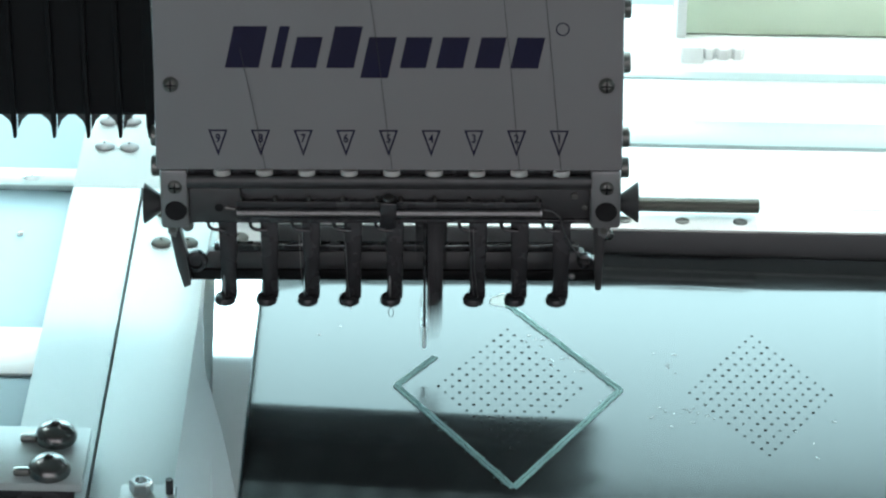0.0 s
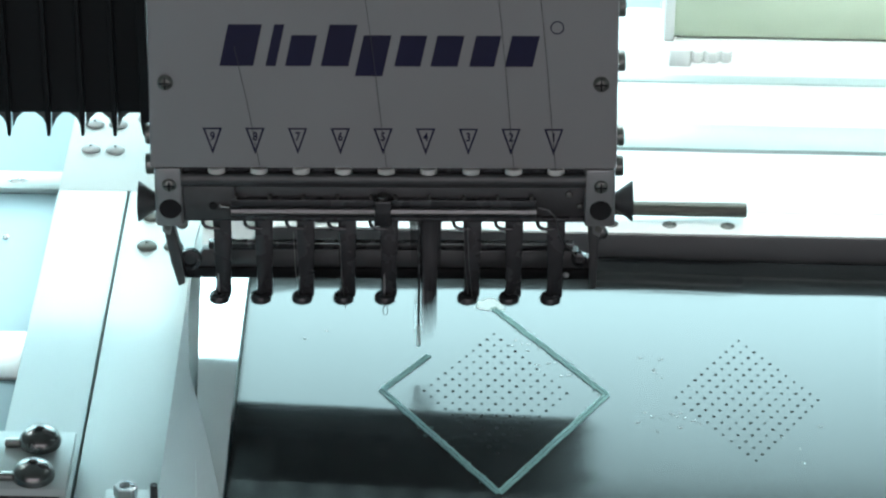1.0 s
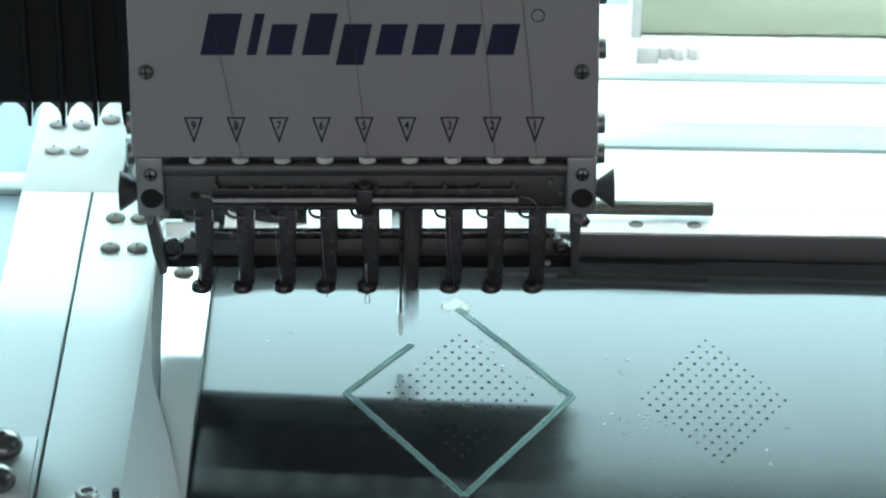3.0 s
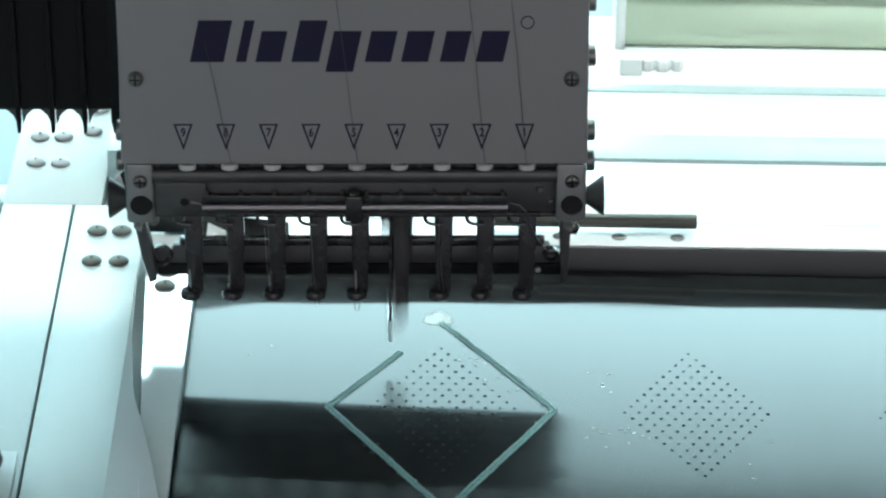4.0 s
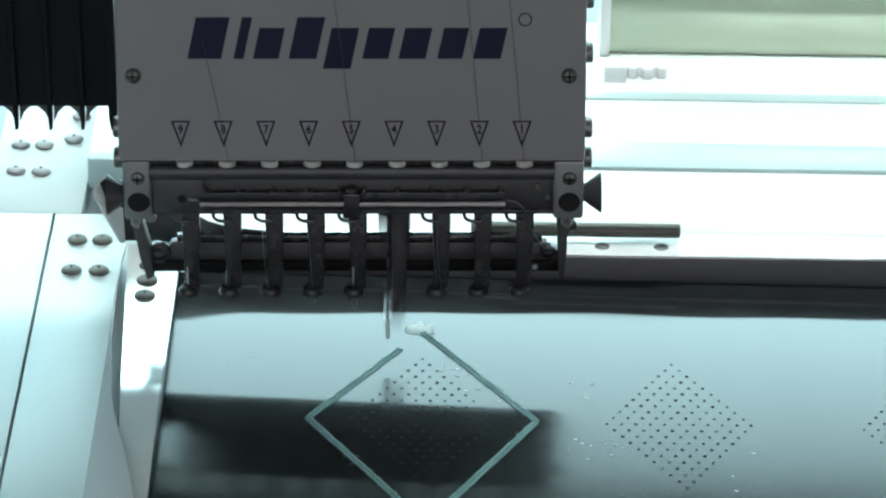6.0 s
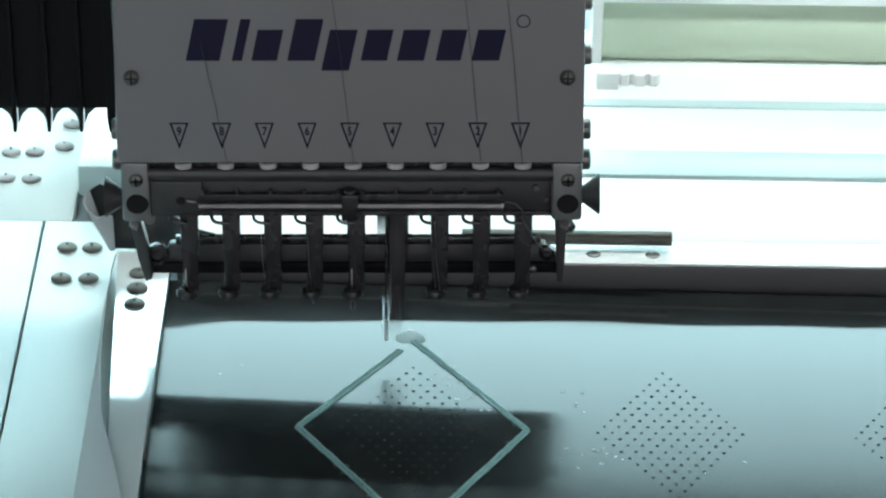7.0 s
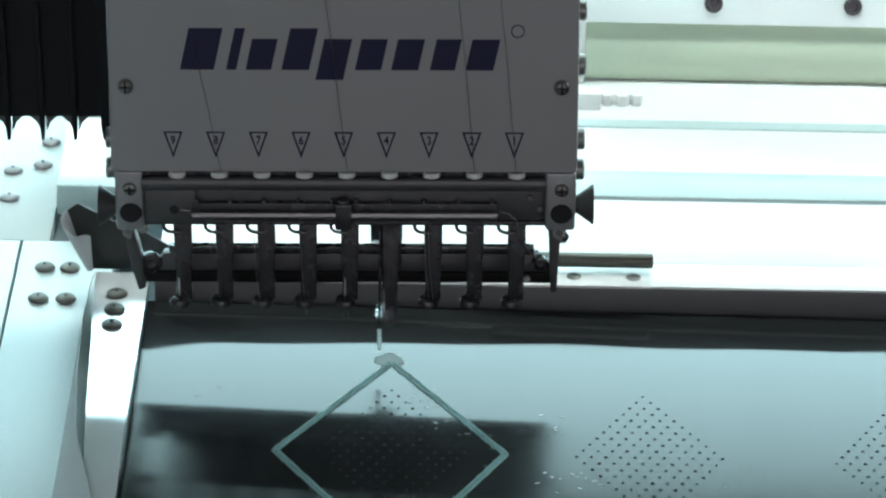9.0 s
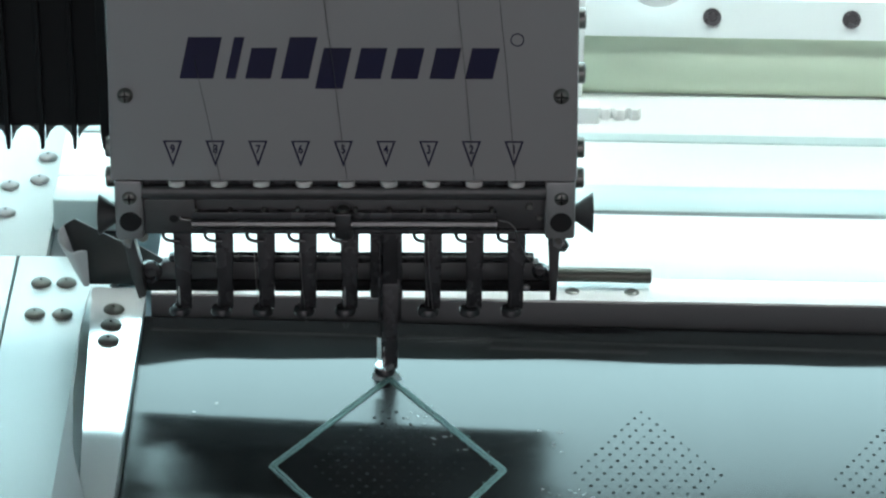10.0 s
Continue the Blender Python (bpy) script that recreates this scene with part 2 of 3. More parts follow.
# ---------------------------------------------------------------- machine table
def machine_table():
    t = thing("machine_table", pose(0, 0, -0.036), "blue-grey machine table under the sewing frame", "table")
    part("tabletop", box(-0.9, 0.9, -0.75, 0.75, -0.03, 0, 0.002), TABLE, t, smooth=False)
    for x in (-0.82, 0.82):
        for y in (-0.68, 0.68):
            part("leg", box(x - 0.03, x + 0.03, y - 0.03, y + 0.03, -0.814, -0.03, 0.002), BAR, t, smooth=False)


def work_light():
    # unseen lamp, assumed from how brightly the rear decks are lit
    w = thing("work_light", pose(0, -0.075, 0), "unseen long white LED work light over the rear decks", "lamp")
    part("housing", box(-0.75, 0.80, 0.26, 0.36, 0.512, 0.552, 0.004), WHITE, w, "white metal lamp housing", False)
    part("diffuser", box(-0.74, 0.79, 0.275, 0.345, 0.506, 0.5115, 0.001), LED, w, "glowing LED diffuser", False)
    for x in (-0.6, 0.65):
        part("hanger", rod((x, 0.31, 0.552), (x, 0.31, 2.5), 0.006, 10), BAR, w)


# ---------------------------------------------------------------- sewing head
HEAD = pose(0, 0, 0, 0, -1.02, 0)
LEAN = pose(0, -0.0130, 0.1123, -10)


def cover_mark(parent, bm, name="mark", label=""):
    bmesh.ops.transform(bm, matrix=LEAN, verts=bm.verts)
    return part(name, bm, INK, parent, label, False)


def digit(parent, text, x, z, size):
    cu = bpy.data.curves.new("digit", "FONT")
    cu.body, cu.size, cu.align_x, cu.align_y, cu.extrude = text, size, "CENTER", "CENTER", 0.00008
    cu.offset = 0.00013
    tmp = bpy.data.objects.new("digit", cu)
    scene.collection.objects.link(tmp)
    me = bpy.data.meshes.new_from_object(tmp.evaluated_get(bpy.context.evaluated_depsgraph_get()))
    bpy.data.objects.remove(tmp)
    me.transform(LEAN @ Matrix.Translation((x, -0.0002, z)) @ pose(0, 0, 0, 90) @ Matrix.Diagonal((0.8, 1, 1, 1)))
    me.materials.clear()
    me.materials.append(INK)
    ob = new("digit", me)
    ob.parent = parent
    return ob


def sewing_head():
    h = thing("embroidery_head", HEAD, "nine-needle embroidery head with a light grey painted cover", "sewing machine")
    # the cover: a shell with a folded lower edge
    cover = box(-0.1166, 0.0808, 0, 0.052, -0.0062, 0.24, 0.0012)
    bmesh.ops.transform(cover, matrix=LEAN, verts=cover.verts)
    cover = part("cover", cover, COVER, h, "light grey painted sheet-metal cover")
    # the maker's wordmark as plain slanted blocks
    for x, w, top, low in ((-0.0865, 0.0165, 0.0568, 0.0388), (-0.0672, 0.0050, 0.0568, 0.0388), (-0.0590, 0.0125, 0.0522, 0.0388),
                           (-0.0440, 0.0135, 0.0568, 0.0388), (-0.0288, 0.0135, 0.0522, 0.0345), (-0.0132, 0.0128, 0.0522, 0.0388),
                           (0.0020, 0.0132, 0.0522, 0.0388), (0.0182, 0.0122, 0.0522, 0.0388), (0.0332, 0.0135, 0.0522, 0.0388)):
        lean = 0.22
        slant = [(x + u + (v - 0.0388) * lean, v) for u, v in ((0, low), (w * 0.86, low), (w * 0.86, top), (0, top))]
        cover_mark(cover, prism(slant, -0.00012, 0.0001, 0), "wordmark_block")
    ring = bmesh.new()
    for k in range(24):
        a0, a1 = 2 * math.pi * k / 24, 2 * math.pi * (k + 1) / 24
        prism([(0.055 + r * math.cos(a), 0.0558 + r * math.sin(a)) for r, a in ((0.0024, a0), (0.0029, a0), (0.0029, a1), (0.0024, a1))], -0.0001, 0.0001, bm=ring)
    cover_mark(cover, ring, "small_ring_mark")
    for n in range(1, 10):
        x = (4 - n) * 0.018
        tri = bmesh.new()
        a, b, c = (x - 0.0041, 0.0117), (x + 0.0041, 0.0117), (x, 0.0)
        ia, ib, ic = (x - 0.0030, 0.0110), (x + 0.0030, 0.0110), (x, 0.0023)
        for quad in ((a, b, ib, ia), (b, c, ic, ib), (c, a, ia, ic)):
            prism(list(quad), -0.0001, 0.0001, bm=tri)
        mark = cover_mark(cover, tri, "needle_mark")
        digit(mark, str(n), x, 0.0078, 0.0052)
        # white thread guide under the cover's edge
        bm = lathe([(0.0028, 0), (0.0036, 0.0004), (0.0037, 0.0018), (0.0032, 0.0026)], 20, m=Matrix.Translation((x + 0.0012, -0.0118, 0.1028)) @ Matrix.Diagonal((1, 0.7, 1, 1)))
        part("thread_guide", bm, NUB, h, "white ceramic thread guide")
    for x in (-0.1095, 0.0737):
        dome_screw("cover_screw", h, LEAN @ pose(x, 0, 0.0314, 90), 0.0034, 0.0024, SCREW, cross=True)
    # case behind the cover and the arm that carries it
    part("case", box(-0.1155, 0.0797, 0.004, 0.030, 0.0985, 0.30, 0.001), CAST, h, "dark grey cast needle case")
    part("arm", side_prism([(0.04, 0.155), (0.42, 0.38), (0.42, 0.46), (0.04, 0.46)], -0.045, 0.008), BAR, h, "dark machine arm")
    # unseen black plate, added so the leather reflects a dark band
    part("reflection_mask", box(-0.0980, 0.0772, 0.043, 0.048, 0.0535, 0.0900, 0.0006), BLACK, h, "unseen black plate added to darken the leather's reflection")
    # unseen slats with gaps, added to grey that band's lower edge
    for i in range(18):
        x = -0.0937 + 0.00963 * i
        part("mask_slat", box(x, x + 0.0034, 0.043, 0.048, 0.0901, 0.1120, 0.0005), BLACK, h, "unseen black slat added to grey the lower reflection")
    for side, x in (("l", -0.1166), ("r", 0.0808)):
        s = -1 if side == "l" else 1
        for z in (0.1120, 0.0987, 0.1445, 0.168):
            if side == "l" and z > 0.12:
                continue
            m = Matrix.Translation((x, 0.006 + (z - 0.1075) * 0.18, z)) @ pose(0, 0, 0, 0, 90 * s)
            part("side_bolt", lathe([(0.0043, -0.001), (0.0046, 0.0006), (0.0046, 0.0030), (0.0040, 0.0036), (0.0022, 0.0036), (0.0020, 0.0018)], 16, m=m), SCREW, h)
    # lower channel and cross bar
    part("channel", box(-0.1045, 0.0685, -0.0085, 0.004, 0.0955, 0.1040, 0.0006), DARK, h, "dark channel under the cover")
    part("front_lip", side_prism([(-0.0110 + 0.0022 * math.cos(a), 0.0992 + 0.0032 * math.sin(a)) for a in [math.pi * k / 8 for k in range(16)]], -0.1040, 0.0680), CAST, h, "rounded grey lip")
    bar = part("cross_bar", box(-0.1045, 0.0685, -0.0065, 0.004, 0.0785, 0.0958, 0.0008), CAST, h, "grey cross bar with a lower lip")
    part("bracket", box(-0.1035, -0.0815, -0.0095, -0.0066, 0.0790, 0.0948, 0.0006), CAST, bar, "grey bracket at the end of the springs")
    part("bore", rod((-0.0908, -0.0098, 0.0857), (-0.0908, -0.0070, 0.0857), 0.0019, 14), HOLE, bar)
    part("bracket_pin", rod((-0.0880, -0.0100, 0.0860), (-0.0838, -0.0104, 0.0856), 0.0008, 10), SCREW, bar)
    part("lip", box(-0.1040, 0.0680, -0.0085, 0.000, 0.0778, 0.0797, 0.0004), DARK, bar)
    for x0, x1 in ((-0.1155, -0.1035), (0.0675, 0.0805)):
        blk = part("end_block", box(x0, x1, -0.0125, 0.012, 0.0768 if x0 < 0 else 0.0774, 0.1052, 0.0016), BLOCK, h, "grey milled end block")
        cx = (x0 + x1) / 2 + 0.0004
        part("bore", rod((cx, -0.0128, 0.0857), (cx, -0.0080, 0.0857), 0.0050, 24), HOLE, blk, "dark round bore")
        dome_screw("block_screw", blk, pose(cx, -0.0125, 0.0972, 90), 0.0031, 0.0016, SCREW, cross=True)
    for s, x in ((-1, -0.1160), (1, 0.0810)):
        m = Matrix.Translation((x, -0.002, 0.0850 if s > 0 else 0.0838)) @ pose(0, 0, 0, 0, 90 * s)
        part("cone_knob", lathe([(0.0038, -0.002), (0.0040, 0.0004), (0.0086, 0.0068), (0.0088, 0.0074), (0.0078, 0.0074), (0.006, 0.0058)], 28, m=m), CAST, h, "flared grey knob")
    # spring rails
    for x0, x1 in ((-0.0832, -0.0215), (-0.0152, 0.0470)):
        part("spring_rail", box(x0, x1, -0.0098, -0.0065, 0.0800, 0.0888, 0.0005), DARK, h, "dark rail behind the spring")
        turns = int((x1 - x0) / 0.0011)
        pts = []
        for i in range(turns * 8 + 1):
            a = 2 * math.pi * i / 8
            pts.append((x0 + (x1 - x0) * i / (turns * 8), -0.0118 + 0.0017 * math.cos(a), 0.0845 + 0.0017 * math.sin(a)))
        part("spring", sweep(pts, 0.0003, 5), SPRING, h, "fine coiled tension spring")
        for k in range(5):
            x = x0 + 0.002 + (x1 - x0 - 0.004) * k / 4
            part("rail_pin", rod((x, -0.0085, 0.0884), (x, -0.0085, 0.0906), 0.0008, 10), SCREW, h)
    clamp = part("spring_clamp", box(-0.0222, -0.0145, -0.0138, -0.006, 0.0778, 0.0903, 0.0012), DARK, h, "black clamp between the springs")
    part("clamp_screw", rod((-0.0184, -0.011, 0.0903), (-0.0184, -0.011, 0.0920), 0.0024, 14), SCREW, clamp)
    # beam behind the feet with its side arms
    part("lower_beam", prism([(-0.1085, 0.0398), (0.0722, 0.0398), (0.0722, 0.0450), (0.0668, 0.0458), (0.0660, 0.0490), (-0.0985, 0.0490), (-0.1000, 0.0458), (-0.1085, 0.0445)], 0.0189, 0.0239, 0.0006), CAST, h, "grey beam behind the presser feet")
    part("beam_edge", box(-0.1105, 0.0735, 0.0176, 0.0222, 0.0351, 0.0404, 0.0008), BLACK, h, "black lower edge of the beam")
    part("beam_top", box(-0.0960, 0.0640, 0.0193, 0.0236, 0.0492, 0.0519, 0.0004), DARK, h)
    for profile in ([(-0.1160, 0.079), (-0.1098, 0.079), (-0.1100, 0.064), (-0.1075, 0.052), (-0.1060, 0.0365), (-0.1090, 0.0350), (-0.1118, 0.046), (-0.1140, 0.060)],
                    [(0.0690, 0.079), (0.0748, 0.079), (0.0750, 0.060), (0.0744, 0.046), (0.0738, 0.0345), (0.0712, 0.0345), (0.0706, 0.050), (0.0700, 0.062)]):
        arm = part("side_arm", prism(profile, 0.0104, 0.0176, 0.0005), CAST, h, "bent side arm of the beam")
        x = max(p[0] for p in profile)
        part("arm_screw", rod((x - 0.0002, 0.0106, 0.067), (x - 0.0002, 0.0084, 0.067), 0.0026, 14), SCREW, arm)
        if x > 0:
            part("arm_nut", lathe([(0.0030, 0), (0.0033, 0.0006), (0.0033, 0.0026), (0.0024, 0.0034), (0.0008, 0.0036)], 6, m=pose(x + 0.0008, 0.0150, 0.0610, 90)), KNOB, arm)
    for x, z, r in ((-0.1042, 0.0452, 0.0054), (0.0668, 0.0458, 0.0037)):
        part("beam_bolt", lathe([(r * 0.92, 0), (r, 0.001), (r * 0.9, 0.0034), (r * 0.6, 0.0038), (r * 0.5, 0.0020), (r * 0.1, 0.0018)], 18, m=pose(x, 0.0189, z, 90)), DARK, h, "dark socket bolt")
    part("edge_screw", lathe([(0.0014, 0), (0.0015, 0.0004), (0.0010, 0.0010), (0.0003, 0.0011)], 12, m=pose(0.0610, 0.0176, 0.0378, 90)), STEEL, h, "small bright screw")
    for x, y, z, r in ((-0.1010, -0.0066, 0.0915, 0.0012), (0.0610, -0.0066, 0.0905, 0.0016), (0.0655, -0.0066, 0.0850, 0.0012)):
        part("small_screw", lathe([(r, 0), (r * 1.05, 0.0003), (r * 0.8, 0.0009), (r * 0.2, 0.001)], 12, m=pose(x, y, z, 90)), SCREW, h)
    for x in (-0.1125, 0.0738):
        link_arm = part("link", prism([(x - 0.002, 0.0785), (x + 0.0022, 0.0785), (x + 0.0030, 0.070), (x + 0.0012, 0.0635), (x - 0.0020, 0.0655)], 0.004, 0.0075, 0.0005), BLOCK, h, "small steel link")
        part("link_pin", rod((x + 0.0004, 0.004, 0.0685), (x + 0.0004, 0.0022, 0.0685), 0.0015, 12), SCREW, link_arm)
    # thread stands, eyelet wires and loose thread
    for n in range(1, 10):
        x = (4 - n) * 0.018
        if n == 4:
            continue
        presser_foot(h, x, n)
        pts = [(x - 0.0062, -0.003, 0.0795), (x - 0.0062, -0.003, 0.0745)] + [(x - 0.0062 + 0.0035 * (1 - math.cos(a)), -0.003, 0.0745 - 0.0030 * math.sin(a)) for a in (0.4, 0.8, 1.2, 1.57)] + [(x + 0.001, -0.003, 0.0712)]
        part("eyelet_wire", sweep(pts, 0.0008, 8), DARK, h, "bent black wire")
    foot = presser_foot(h, 0.0, 4)
    sleeve = lathe([(0.0007, 0), (0.0009, 0.0003), (0.0009, 0.0102), (0.0007, 0.0105)], 12, m=pose(-0.0037, 0.0016, 0.0105))
    part("needle_sleeve", sleeve, TUFT, h, "milky plastic needle sleeve")
    part("sleeve_stem", rod((-0.0036, 0.0018, 0.0205), (-0.0030, 0.0050, 0.0830), 0.0006, 10), DARK, h)
    loose = [(0.0478, -0.0125, 0.0868), (0.0520, -0.013, 0.0862), (0.0550, -0.013, 0.0830), (0.0566, -0.012, 0.0760), (0.0600, -0.008, 0.0670), (0.0640, -0.004, 0.0595)]
    part("loose_thread", sweep(loose, 0.00034, 5), SPRING, h, "stray pale thread")
    part("thread_loop", sweep([(-0.018 + 0.0011 * math.sin(a), -0.004, 0.0315 - 0.0024 * math.cos(a)) for a in [0.3 + 0.35 * i for i in range(17)]], 0.00018, 5), FINE, h)
    for x0, z0, x1, z1 in ((0.0285, 0.2, 0.0373, 0.107), (-0.0275, 0.2, -0.0165, 0.107), (-0.080, 0.16, -0.0700, 0.107), (0.046, 0.2, 0.0549, 0.1065)):
        top = LEAN @ Vector((x0, -0.0022, z0 - 0.1123))
        low = Vector((x1, -0.0150, z1))
        part("needle_thread", sweep([top, top.lerp(low, 0.5) + Vector((0.0004, -0.0003, 0)), low], 0.00013, 5), FINE, h, "fine dark sewing thread")
    for x, z in ((-0.056, 0.07), (0.0172, 0.074), (0.0190, 0.073), (-0.036, 0.066)):
        part("slack_thread", sweep([(x - 0.0012, -0.0042, z), (x - 0.0006, -0.005, z - 0.018), (x + 0.0008, -0.004, z - 0.034)], 0.00016, 5), SPRING, h, "slack pale thread")
    return h, foot


def presser_foot(parent, x, n):
    """A cranked presser foot with a ring-shaped toe."""
    working = n == 4
    z0 = 0.0 if working else 0.0352
    c = x + (0.0010 if working else 0.0017)
    shaft = prism([(c - 0.0033, z0 + 0.0062), (c - 0.0040, z0 + 0.0030), (c - 0.0032, z0 + 0.0008), (c + 0.0024, z0 + 0.0006), (c + 0.0034, z0 + 0.0024), (c + 0.0035, z0 + 0.020),
                   (c + 0.0040, z0 + 0.027), (c + 0.0042, z0 + 0.0445), (c - 0.0038, z0 + 0.0445), (c - 0.0037, z0 + 0.027), (c - 0.0034, z0 + 0.018)], -0.0015, 0.0022, 0.0007)
    if working:
        box(c - 0.0046, c + 0.0050, -0.0005, 0.0030, z0 + 0.025, z0 + 0.046, 0.001, shaft)
        box(c - 0.0085, c + 0.0055, 0.0005, 0.0045, z0 + 0.036, z0 + 0.078, 0.001, shaft)
        box(c - 0.0033, c + 0.0033, -0.0010, 0.0022, z0 + 0.040, z0 + 0.090, 0.0006, shaft)
    foot = part("presser_foot", shaft, DARK, parent, "blackened steel presser foot")
    tx = x - (0.0014 if working else 0.0002)
    toe = lathe([(0.0036, 0), (0.0045, 0.0006), (0.0047, 0.0020), (0.0040, 0.0034), (0.0024, 0.0040), (0.0014, 0.0037), (0.0012, 0.0020)], 22,
                m=Matrix.Translation((tx, -0.0022, z0)) @ Matrix.Diagonal((1, 1.05, 1, 1)))
    part("toe", toe, DARK, foot)
    if working:
        ring = lathe([(0.0036, 0.0030), (0.0042, 0.0031), (0.0043, 0.0034), (0.0041, 0.0037), (0.0036, 0.0038)], 24, m=Matrix.Translation((tx, -0.0022, z0 + 0.0004)))
        part("toe_ring", ring, STEEL, foot, "bright steel ring on the toe")
    else:
        clip = sweep([(c - 0.0010, -0.0018, z0 + 0.0432), (c + 0.0006, -0.0030, z0 + 0.0418), (c + 0.0022, -0.0018, z0 + 0.0402)], 0.0005, 6)
        part("thread_clip", clip, STEEL if n in (9, 7, 5, 2) else SCREW, foot, "small bright thread clip")
    # bright steel on 4, 5 and 9 paints the glint at the toe's hole
    part("needle", rod((tx - 0.0002, -0.0018, z0 + 0.0022), (tx - 0.0002, -0.0008, z0 + 0.016), 0.0005, 10), STEEL if n in (4, 5, 9) else DARK, foot, "thin steel needle")
    part("needle_bar", rod((c, 0.0045, z0 + 0.03), (c, 0.0045, z0 + 0.056), 0.0028, 14), DARK, foot)
    return foot


def black_shroud():
    s = thing("black_shroud", HEAD, "black finned plastic shroud beside the sewing head", "machine cover")
    part("body", box(-0.32, -0.1225, 0.06, 0.078, 0.0945, 0.34, 0.002), BLACK, s, smooth=False)
    for i, x in enumerate((-0.2210, -0.2035, -0.1858, -0.1682, -0.1531, -0.1388, -0.1250)):
        w = 0.0011 if i < 6 else 0.0022
        # grey wedges put the triangular shading beside each fin into shape
        for d in (-1, 1):
            if i < 6:
                part("fin_shading", prism([(x + d * w, 0.0946), (x + d * 0.0062, 0.0946), (x + d * 0.003, 0.0915), (x + d * w, 0.0868)], 0.062, 0.066), CAST, s, "grey wedge standing in for shading beside a fin", False)
        part("fin", prism([(x - w, 0.34), (x + w, 0.34), (x + w, 0.092), (x + w * 0.6, 0.0855), (x - w * 0.6, 0.0855), (x - w, 0.092)], 0.056, 0.0598, 0.0003), BLACK, s, smooth=False)


# ---------------------------------------------------------------- sewing frame
def plate_bolt(frame_ob, x, y, z, r=0.0048, h=0.0026, mat=BOLT):
    bm = lathe([(r * 0.8, 0), (r, h * 0.2), (r * 0.98, h * 0.4), (r * 0.8, h * 0.75), (r * 0.45, h * 0.97), (r * 0.14, h), (r * 0.13, h * 1.3), (r * 0.05, h * 1.33)], 20, m=pose(x, y, z))
    return part("bolt", bm, mat, frame_ob, "dull domed bolt")


def strip_height(y):
    """The clamp strip falls gently to the rear, and faster towards the front."""
    crest = -0.035
    if y > crest:
        return 0.0088 + 0.045 * (0.051 - y)
    return max(-0.0080, 0.0088 + 0.045 * (0.051 - crest) - 0.06 * (crest - y))


def flap_edge(y):
    """The right edge of the white backing sheet, by depth."""
    pts = ((-0.34, -0.080), (-0.20, -0.086), (-0.147, -0.0930), (-0.097, -0.1025), (-0.05, -0.1130), (0.0, -0.1174), (0.06, -0.1198), (0.11, -0.1180))
    for (ya, xa), (yb, xb) in zip(pts, pts[1:]):
        if y <= yb:
            k = (y - ya) / (yb - ya)
            return xa + (xb - xa) * k
    return pts[-1][1]


